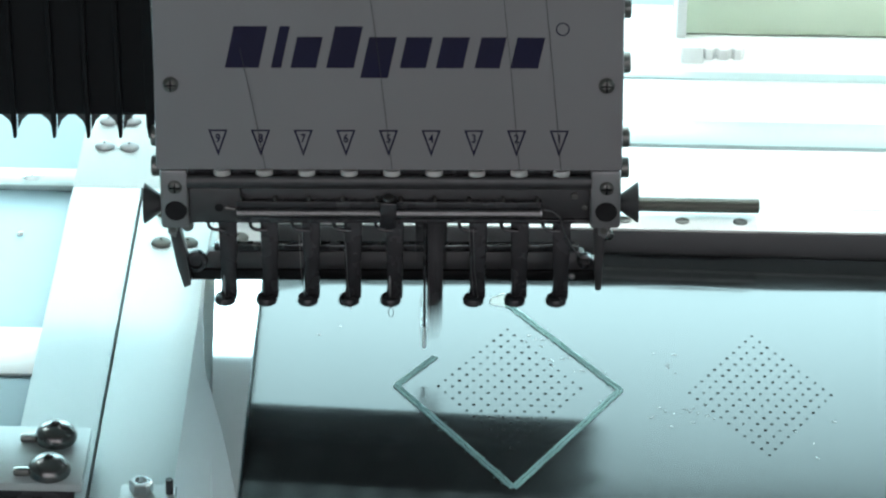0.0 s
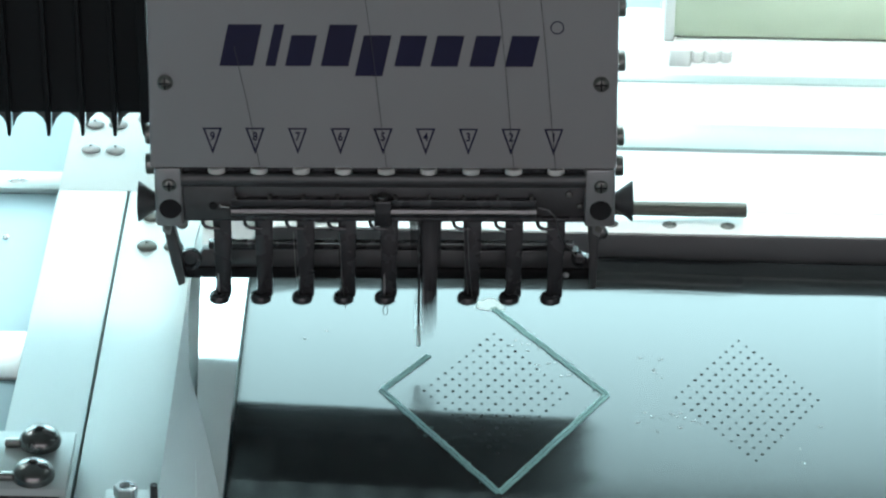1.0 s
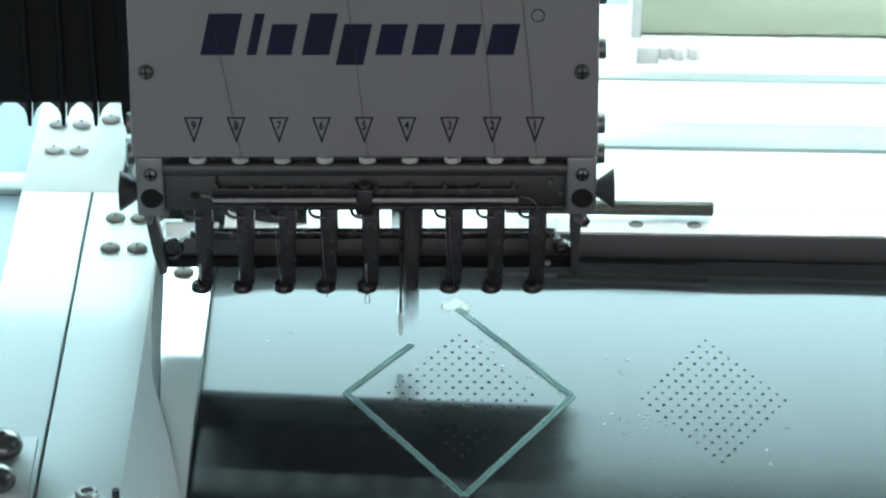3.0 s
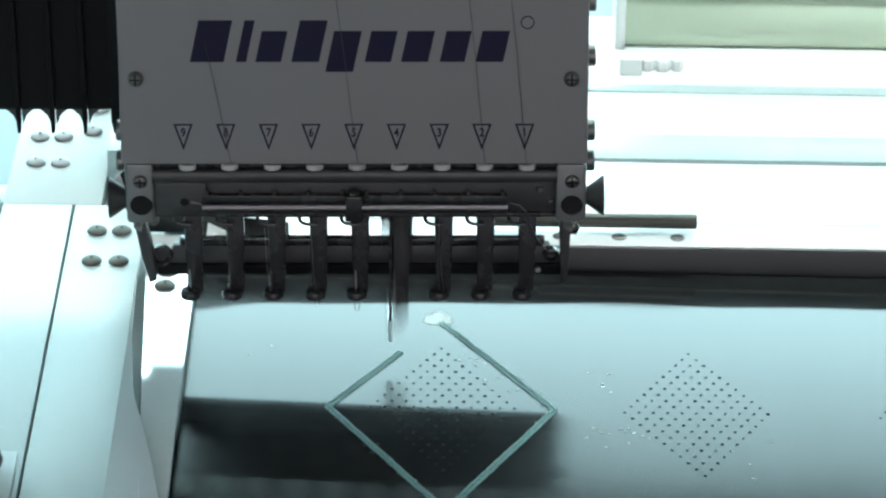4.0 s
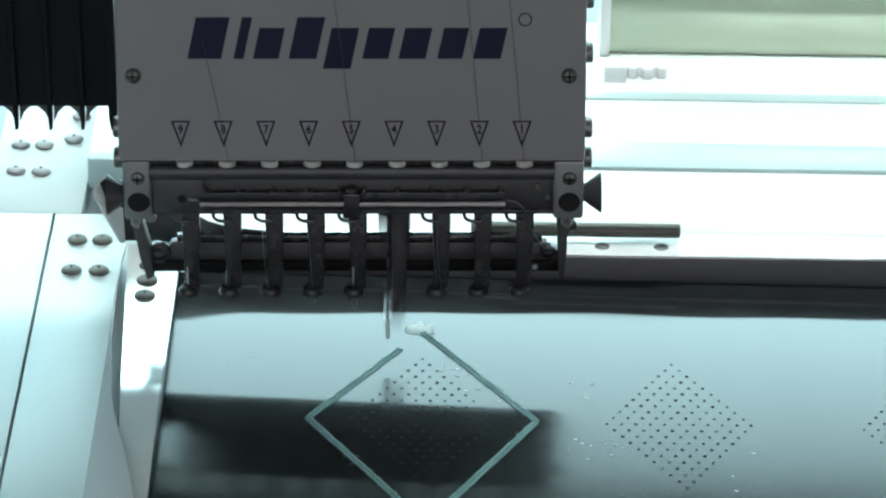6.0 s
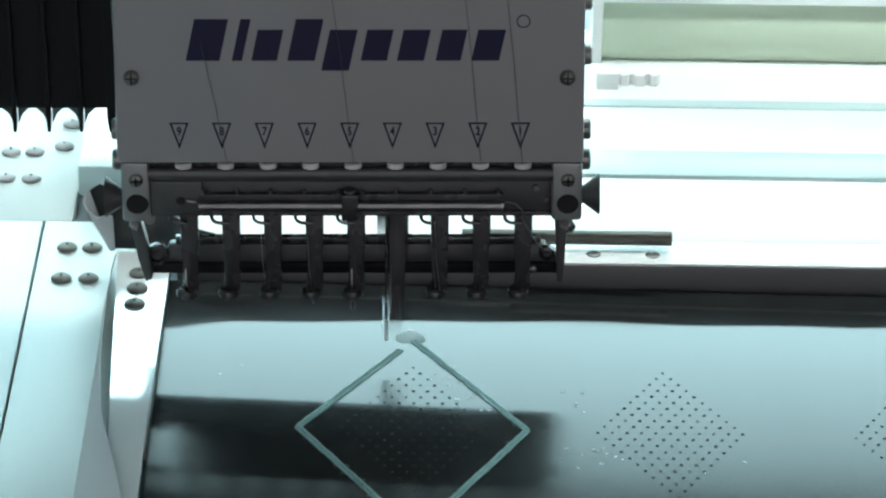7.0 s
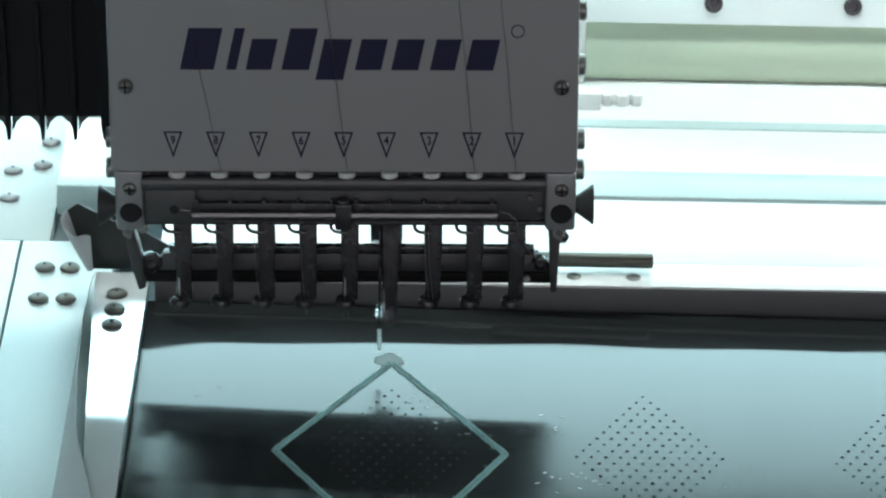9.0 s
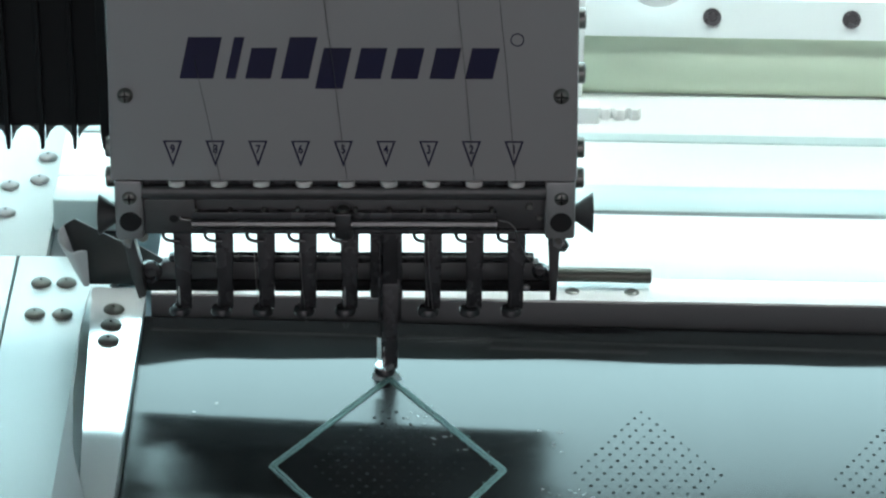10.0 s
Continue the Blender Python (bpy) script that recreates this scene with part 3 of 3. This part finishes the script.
def sewing_frame():
    f = thing("sewing_frame", pose(0, 0, 0), "moving steel sewing frame with bolted white side plates", "machine frame")
    # side plates with the narrow gap between them
    part("outer_plate", box(-0.1910, -0.1577, -0.34, 0.152, -0.012, -0.004, 0.0005), PLATE, f, "wide satin side plate")
    part("inner_plate", box(-0.1564, -0.1120, -0.34, 0.152, -0.012, -0.004, 0.0005), PLATE, f, "satin inner side plate")
    part("rear_plate", box(-0.1910, -0.1440, 0.1522, 0.30, -0.012, -0.0041, 0.0005), PLATE, f)
    part("plate_underlay", box(-0.1880, -0.1120, -0.34, 0.30, -0.024, -0.0125, 0.0005), BAR, f, "dark bar under the plates")
    # rear bolts get a lighter metal: the strong light there is in their colour
    for x, y in ((-0.1436, 0.1248), (-0.1320, 0.1249), (-0.1437, 0.0955), (-0.1312, 0.0956), (-0.1795, 0.194), (-0.1673, 0.1935), (-0.180, 0.2214), (-0.1684, 0.2217), (-0.1545, 0.2283), (-0.1528, 0.2528)):
        plate_bolt(f, x, y, -0.004, mat=BLOCK if y > 0.16 else BOLT)
    tray = part("side_tray", box(-0.36, -0.1915, -0.30, 0.205, -0.0305, -0.0270, 0.0005), TABLE, f, "blue-grey tray beside the plates")
    part("tray_rail", box(-0.36, -0.1915, 0.1900, 0.2085, -0.0268, -0.0235, 0.0008), CYAN, tray, "pale rail across the tray")
    part("tray_panel", box(-0.36, -0.1915, 0.0100, 0.0520, -0.0268, -0.0255, 0.0004), WHITE, tray, "white panel on the tray")
    plate_bolt(tray, -0.2166, 0.1990, -0.0235, 0.0052, 0.0014, STEEL)
    plate_bolt(tray, -0.2166, 0.1450, -0.0270, 0.0016, 0.0010, WHITE)
    # clamp strip that holds the leather's edge
    rows = []
    for i in range(60):
        y = 0.104 - i * 0.0076
        left = max(-0.1180 + (0.104 - y) * 0.055, -0.1180)
        rows.append([(left + (-0.0932 - left) * k / 4, y, strip_height(y)) for k in range(5)])
    strip = part("clamp_strip", sheet(rows, -0.0012), STRIP, f, "polished metal strip along the leather edge")
    for y in (0.0807, 0.0658, 0.0506):
        plate_bolt(strip, -0.1063, y, strip_height(y), 0.0048, 0.0024)
    part("strip_base", box(-0.1090, -0.0935, -0.060, 0.103, -0.0038, 0.0036, 0.0004), PLATE, f)
    # backing sheet that sticks out beside the strip
    rows = []
    for i in range(36):
        y = 0.105 - i * 0.0115
        e = flap_edge(y)
        rim = strip_height(max(y, -0.035)) + 0.0012 - 0.006 * max(0.0, min(1.0, (-0.08 - y) / 0.12))
        left = min(-0.1215, e - 0.002)
        rows.append([(left + (e - left) * k / 7, y, -0.0036 + (rim + 0.0036) * (k / 7) ** 0.9) for k in range(8)])
    part("backing_sheet", sheet(rows, -0.0003), FLAP, f, "thin white backing sheet with a wavy edge")
    # rear clamp bar
    part("rear_bar", box(-0.0900, 0.62, 0.087, 0.107, -0.006, 0.0120, 0.0008), BAR, f, "grey clamp bar along the rear edge")
    part("rear_ledge", box(-0.0900, 0.62, 0.0872, 0.1092, 0.0122, 0.0134, 0.0003), WHITE, f, "white ledge on the clamp bar")
    part("rear_tray", box(-0.0895, 0.62, 0.1124, 0.1742, 0.0040, 0.0118, 0.0005), WHITE, f, "wide white tray behind the bar")
    part("tray_seam", box(-0.0510, 0.62, 0.1093, 0.1123, 0.0040, 0.0108, 0.0002), PALE, f, "pale seam before the tray")
    part("tray_edge", box(-0.1080, 0.62, 0.1744, 0.1768, 0.0040, 0.0112, 0.0003), BLOCK, f, "grey edge of the tray")
    part("front_rail", box(-0.1430, 0.62, 0.1770, 0.2035, -0.004, 0.0125, 0.0015), CYAN, f, "pale blue cross rail")
    part("middle_deck", box(-0.1430, 0.62, 0.2038, 0.2505, -0.004, 0.0118, 0.0004), WHITE, f, "white deck between the rails")
    part("thin_rail", box(-0.1430, 0.62, 0.2508, 0.2588, -0.004, 0.0126, 0.0010), CYAN, f, "thin pale rail")
    part("rear_deck", box(-0.1430, 0.62, 0.2591, 0.340, -0.004, 0.0118, 0.0004), WHITE, f, "white deck under the cross tube")
    front = [(0.3016 + 22.0 * (z - 0.0245) ** 2, z) for z in [0.0122 + 0.0026 * k for k in range(13)]]
    profile = [(0.3320, 0.0122)] + front + [(0.3320, 0.0434)]
    tube = part("cross_tube", side_prism(profile, 0.1120, 0.62), GREEN, f, "pale green cross tube with a bulged front")
    part("tube_end", box(0.1065, 0.1118, 0.2990, 0.3340, 0.0119, 0.0660, 0.0008), WHITE, tube, "white end bracket")
    ledge = part("tube_ledge", side_prism([(0.3030, 0.0445), (0.3090, 0.0630), (0.3300, 0.0630), (0.3300, 0.0445)], 0.1120, 0.62), PALE, f, "bolted pale ledge above the tube")
    for x in (0.1754, 0.2452, 0.3150):
        bm = lathe([(0.0044, -0.0004), (0.0047, 0.0006), (0.0045, 0.0014), (0.0026, 0.0014), (0.0022, 0.0002)], 20, m=pose(x, 0.3062, 0.0544, 72))
        part("socket_bolt", bm, DARK, ledge, "dark socket-head bolt")
    part("end_pad", lathe([(0.014, 0), (0.0155, 0.001), (0.0155, 0.003), (0.014, 0.004)], 28, m=pose(0.1470, 0.3000, 0.0788, 90)), WHITE, ledge, "round white pad")
    # white enamel puts the washed-out light here into the nuts and block
    for x, w in ((0.1225, 0.0030), (0.1300, 0.0036), (0.1372, 0.0028)):
        part("hex_nut", lathe([(w, 0), (w * 1.1, 0.0005), (w * 1.1, 0.0052), (w * 0.95, 0.0058), (w * 0.5, 0.0058)], 6, m=pose(x, 0.2770, 0.0118)), WHITE, f, "pale hex nut")
    part("nut_block", box(0.1080, 0.1190, 0.2690, 0.2780, 0.0119, 0.0210, 0.0006), WHITE, f)
    # hinge rod and its plate on the ledge
    hinge = part("hinge_plate", box(0.0640, 0.1352, 0.0842, 0.1010, 0.0136, 0.0150, 0.0003), WHITE, f, "white hinge plate")
    part("hinge_rod", rod((0.0400, 0.0995, 0.0198), (0.1362, 0.0995, 0.0198), 0.0034, 18), OLIVE, hinge, "dark olive hinge rod")
    for x in (0.0730, 0.1002, 0.1272):
        dome_screw("countersunk_screw", hinge, pose(x, 0.0925, 0.0150), 0.0034, 0.0009, SCREW)
    # clamp block with wing-like screws
    blk = part("clamp_block", box(-0.235, -0.1583, -0.1320, -0.0865, 0.0022, 0.0060, 0.0006), PLATE, f, "satin clamp block")
    # dark filler stands in for the shaded gap under the clamp block
    part("gap_filler", box(-0.230, -0.1620, -0.1300, -0.0890, -0.0040, 0.0022, 0.0004), DARK, blk)
    for y in (-0.0985, -0.1250):
        bm = lathe([(0.0070, 0), (0.0086, 0.0012), (0.0090, 0.003), (0.0080, 0.0058), (0.0052, 0.0082), (0.002, 0.009), (0.0016, 0.0078)], 24, m=pose(-0.1722, y, 0.0060))
        part("large_screw", bm, KNOB, blk, "dark polished round knob")
        part("screw_tail", box(-0.1872, -0.1790, y - 0.0022, y + 0.0022, 0.0062, 0.0092, 0.001), SCREW, blk)
    tab = part("nut_tab", box(-0.1420, -0.1190, -0.160, -0.1290, -0.0040, 0.0050, 0.0006), PLATE, f)
    part("hex_nut", lathe([(0.0046, 0), (0.0050, 0.0006), (0.0050, 0.0048), (0.0044, 0.0054), (0.0027, 0.0054), (0.0025, 0.0030)], 6, m=pose(-0.1333, -0.1345, 0.0050)), STEEL, tab, "bright hex nut")
    part("stud", rod((-0.1215, -0.136, 0.005), (-0.1215, -0.136, 0.012), 0.0016, 12), DARK, tab)
    return f


# ---------------------------------------------------------------- leather
LEFT, RIGHT, BOTTOM, TOP = (-0.0302, -0.0382), (0.0678, -0.0370), (0.0206, -0.1188), (0.0183, 0.0372)


def leather_height(x, y):
    """Soft puckers along the seam and a slack roll before the rear bar."""
    start = 0.0532 + 0.0015 * math.sin(x * 23) + 0.0007 * math.sin(x * 71 + 1) - 0.010 * math.exp(-((x + 0.095) / 0.022) ** 2) + 0.028 * max(0.0, x)
    k = max(0.0, min(1.0, (y - start) / (0.082 - start)))
    z = 0.0019 * k * (0.6 + 0.4 * k) - 0.009 * (x - 0.02)
    return z


def double_stitch(step):
    """Two short parallel strands along step, about the origin."""
    d = step.normalized()
    side = Vector((-d.y, d.x, 0))
    bm = bmesh.new()
    for off in (-0.0009, 0.0009):
        p, q = -step * 0.50 + side * off, step * 0.50 + side * off
        sweep([p + Vector((0, 0, 0.0001)), side * off + Vector((0, 0, 0.0004)), q + Vector((0, 0, 0.0001))], 0.00078, 8, bm)
    bmesh.ops.scale(bm, vec=(1, 1, 0.6), verts=bm.verts)
    return bm


SEAM_RND = random.Random(3)


def seam(parent, a, b, n):
    """A double row of stitches from a to b; returns the stitches in order."""
    a, b = Vector((*a, 0)), Vector((*b, 0))
    step = (b - a) / n
    first, made = None, []
    for i in range(n):
        p = a + step * (i + 0.5)
        if first is None:
            first = part("stitch", double_stitch(step), THREAD, parent, "teal double stitch")
            ob = first
        else:
            ob = new("stitch", first.data)
            ob.parent = parent
        ob.location = (p.x + SEAM_RND.uniform(-0.0002, 0.0002), p.y + SEAM_RND.uniform(-0.0002, 0.0002), leather_height(p.x, p.y))
        ob.rotation_euler.z = SEAM_RND.uniform(-0.09, 0.09)
        made.append(ob)
    return made


def leather():
    s = thing("leather_sheet", pose(0, 0, 0), "black glossy leather sheet with perforated diamonds and teal stitching", "leather")
    xs = [-0.0930 + 0.004 * i for i in range(80)] + [0.24 + 0.02 * i for i in range(20)]
    ys = [-0.36 + 0.02 * i for i in range(12)] + [-0.12 + 0.004 * i for i in range(37)] + [0.028 + 0.001 * i for i in range(57)]
    rows = [[(x, y, leather_height(x, y)) for x in xs] for y in ys]
    surface = part("surface", sheet(rows, 0.0015), LEATHER, s, "black glossy leather")
    grain = surface.data.uv_layers.new(name="grain")
    for loop in surface.data.loops:
        p = surface.data.vertices[loop.vertex_index].co
        grain.data[loop.index].uv = (p.x, p.y + p.z)
    # perforated diamonds
    dots = []
    for k in range(4):
        r = 0.00062 + 0.00007 * k
        dots.append(lathe([(r, 0.00001), (r, 0.0001), (r * 0.7, 0.00012)], 8))
    shapes = []
    for bm in dots:
        me = bpy.data.meshes.new("perforation")
        bm.to_mesh(me)
        bm.free()
        me.materials.append(PERF)
        shapes.append(me)
    for cx in (0.0192, 0.1290, 0.2395):
        for i in range(11):
            for j in range(11):
                u, v = (i - j) / 10, (i + j) / 10 - 1
                x, y = cx + 0.0311 * u - 0.0006 * v + random.uniform(-0.0001, 0.0001), -0.0368 + 0.0506 * v + 0.0006 * u
                if x > 0.245:
                    continue
                ob = new("perforation", random.choice(shapes))
                ob.parent = surface
                ob.location = (x, y, leather_height(x, y))
    # finished sides of the seam
    for a, b in ((LEFT, BOTTOM), (BOTTOM, RIGHT), (RIGHT, TOP)):
        seam(s, a, b, 38)
    # a tuft of loose thread ends at the diamond's open corner
    rnd = random.Random(11)
    tuft = bmesh.new()
    lobes = [(0.0165, 0.0385, 0.0034), (0.0195, 0.0402, 0.0030), (0.0142, 0.0408, 0.0026), (0.0172, 0.0432, 0.0024), (0.0215, 0.0378, 0.0018), (0.0128, 0.0378, 0.0016)]
    for _ in range(1700):
        ox, oy, size = lobes[min(5, int(6 * rnd.random() ** 1.5))]
        q, d = rnd.uniform(0, 6.28), size * math.sqrt(rnd.random())
        x, y = ox + d * math.cos(q), oy + d * math.sin(q)
        a, l = rnd.uniform(0, 6.28), rnd.uniform(0.0005, 0.0013)
        bend, up = rnd.uniform(-0.0005, 0.0005), rnd.uniform(0.0001, 0.0005)
        z = leather_height(x, y)
        sweep([(x + l * k * math.cos(a) - bend * k * k * math.sin(a), y + l * k * math.sin(a) + bend * k * k * math.cos(a), z + 0.0001 + up * (1 - k * k)) for k in (-1, -0.3, 0.4, 1)], 0.00013, 4, tuft)
    bmesh.ops.scale(tuft, vec=(1, 1, 0.6), verts=tuft.verts)
    tagged(part("thread_tuft", tuft, TUFT, s, "pale tuft of loose thread ends"), kind="stuff")
    # short fuzz along the seam
    for a, b in ((LEFT, BOTTOM), (BOTTOM, RIGHT), (RIGHT, TOP)):
        fuzz = bmesh.new()
        for _ in range(70):
            k = rnd.random()
            x, y = a[0] + (b[0] - a[0]) * k + rnd.gauss(0, 0.0011), a[1] + (b[1] - a[1]) * k + rnd.gauss(0, 0.0011)
            q, l = rnd.uniform(0, 6.28), rnd.uniform(0.0004, 0.0011)
            z = leather_height(x, y)
            sweep([(x + l * u * math.cos(q), y + l * u * math.sin(q), z + 0.0002 + 0.0004 * (1 - u * u)) for u in (-1, 0, 1)], 0.00012, 4, fuzz)
        tagged(part("thread_fuzz", fuzz, THREAD, s, "fine teal thread fuzz"), kind="stuff")
    # bits of lint, their glints put into a part-metallic material
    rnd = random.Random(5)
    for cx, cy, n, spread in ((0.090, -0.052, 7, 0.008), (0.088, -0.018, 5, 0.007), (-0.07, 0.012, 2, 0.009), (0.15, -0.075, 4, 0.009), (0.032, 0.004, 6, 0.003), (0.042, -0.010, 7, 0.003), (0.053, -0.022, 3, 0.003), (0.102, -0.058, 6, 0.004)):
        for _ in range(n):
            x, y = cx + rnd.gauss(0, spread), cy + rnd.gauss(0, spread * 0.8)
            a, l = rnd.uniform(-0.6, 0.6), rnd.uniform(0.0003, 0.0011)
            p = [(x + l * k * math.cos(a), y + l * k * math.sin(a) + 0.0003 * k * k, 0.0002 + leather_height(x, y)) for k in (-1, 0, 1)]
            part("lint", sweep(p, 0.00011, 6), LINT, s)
    return s


def fresh_stitches(s):
    """The side that is sewn in the clip: stitch by stitch, from the left corner to the top."""
    return seam(s, LEFT, TOP, 44)


# ---------------------------------------------------------------- curled offcut at the frame's corner
def curled_edge():
    """The leather's margin stands up behind the strip and rolls over to the front, lower at the roll's free side."""
    c = thing("curled_offcut", pose(0, 0, 0), "curled leather offcut with a pale back at the plate corner", "leather offcut")
    # the last, pale layer paints the black leather's reflection inside the roll
    for inset, first, last, mat, name, label in ((0.0, 0, 99, FLAP, "back", "pale fabric back"), (0.0006, 0, 15, HIDE, "face", "black leather face"), (0.0006, 14, 99, FLAP, "roll_sheen", "pale layer standing in for the reflection inside the roll")):
        rows = []
        for j in range(14):
            k = j / 13
            r = 0.0016 + 0.0057 * k
            cx, cy = -0.1212 - 0.0048 * k, 0.1120 - r
            row = [(x, max(0.0925, 0.1120 - 0.9 * max(0.0, x + 0.0980)) - inset, 0.0040 + (0.0336 - 0.54 * min(0.022, x - cx) - 0.10 * max(0.0, x - cx - 0.022)) * k) for x in (-0.0520, -0.0600, -0.0700, -0.0800, -0.0900, -0.0960, -0.1020, -0.1080, -0.1130, -0.1170)]
            for i in range(17):
                a = radians(90 + 180 * i / 16)
                row.append((cx + (r - inset) * math.cos(a), cy + (r - inset) * math.sin(a), 0.0040 + (0.0336 - 0.0105 * i / 16) * k))
            for i in (1, 2, 3):
                u = i / 3
                row.append((cx + r * 0.9 * u, cy - (r - inset) + 0.0006 * u * u, 0.0040 + (0.0231 + 0.0014 * math.sin(u * 2.6)) * k))
            rows.append(row[first:last])
        part(name, sheet(rows, 0.0002), mat, c, label)
    return c


# ---------------------------------------------------------------- what moves
STEP = 1 / 30


def motions():
    shift = [(t, pose(dx, dy, 0)) for t, _, _, _, dx, dy in ROWS]
    for ob in (FRAME, SHEET, CURL):
        walk(ob, shift)
    # the working foot: up on the even tenths, down on the odd ones, slowing at the end
    rows = []
    for i in range(101):
        t = i / 10
        if i >= 88:
            z = {88: 0.001, 89: 0.030, 90: 0.024, 91: 0.001, 92: 0.004, 93: 0.004}.get(i, 0.002 if i % 2 else 0.001)
            rows.append((t, pose(0, 0.0073, z)))
        elif i % 2:
            rows += [(t, pose(0, 0.0073, 0)), (t + STEP, pose(0, 0.0073, 0.0002))]
        else:
            rows += [(t - STEP, pose(0, 0.0073, 0.002))] if i else []
            rows += [(t, pose(0, 0.0073, 0.023)), (t + STEP, pose(0, 0.0073, 0.040))]
    walk(FOOT, rows)
    # each stitch comes up out of the leather as its place passes the needle
    times = [i / 10 for i in range(101)]
    for ob in STITCHES:
        p = ob.location.copy()
        under, over = pose(p.x, p.y, p.z - 0.0032), pose(*p)
        near = 0.0
        for t in times:
            for r0, r1 in zip(ROWS, ROWS[1:]):
                if r0[0] <= t <= r1[0]:
                    k = (t - r0[0]) / (r1[0] - r0[0])
                    y = p.y + r0[5] + (r1[5] - r0[5]) * k
                    break
            if y > 0.0105:
                near = t
        if near <= 0.05:
            walk(ob, [(0, over), (10, over)])
        elif near >= 9.8:
            walk(ob, [(0, under), (9.8, under), (10, over)])
        else:
            walk(ob, [(0, under), (near, under), (near + 0.1, over), (10, over)])


room()
machine_table()
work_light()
sewing = sewing_head()
FOOT = sewing[1]
black_shroud()
FRAME = sewing_frame()
SHEET = leather()
STITCHES = fresh_stitches(SHEET)
CURL = curled_edge()
motions()
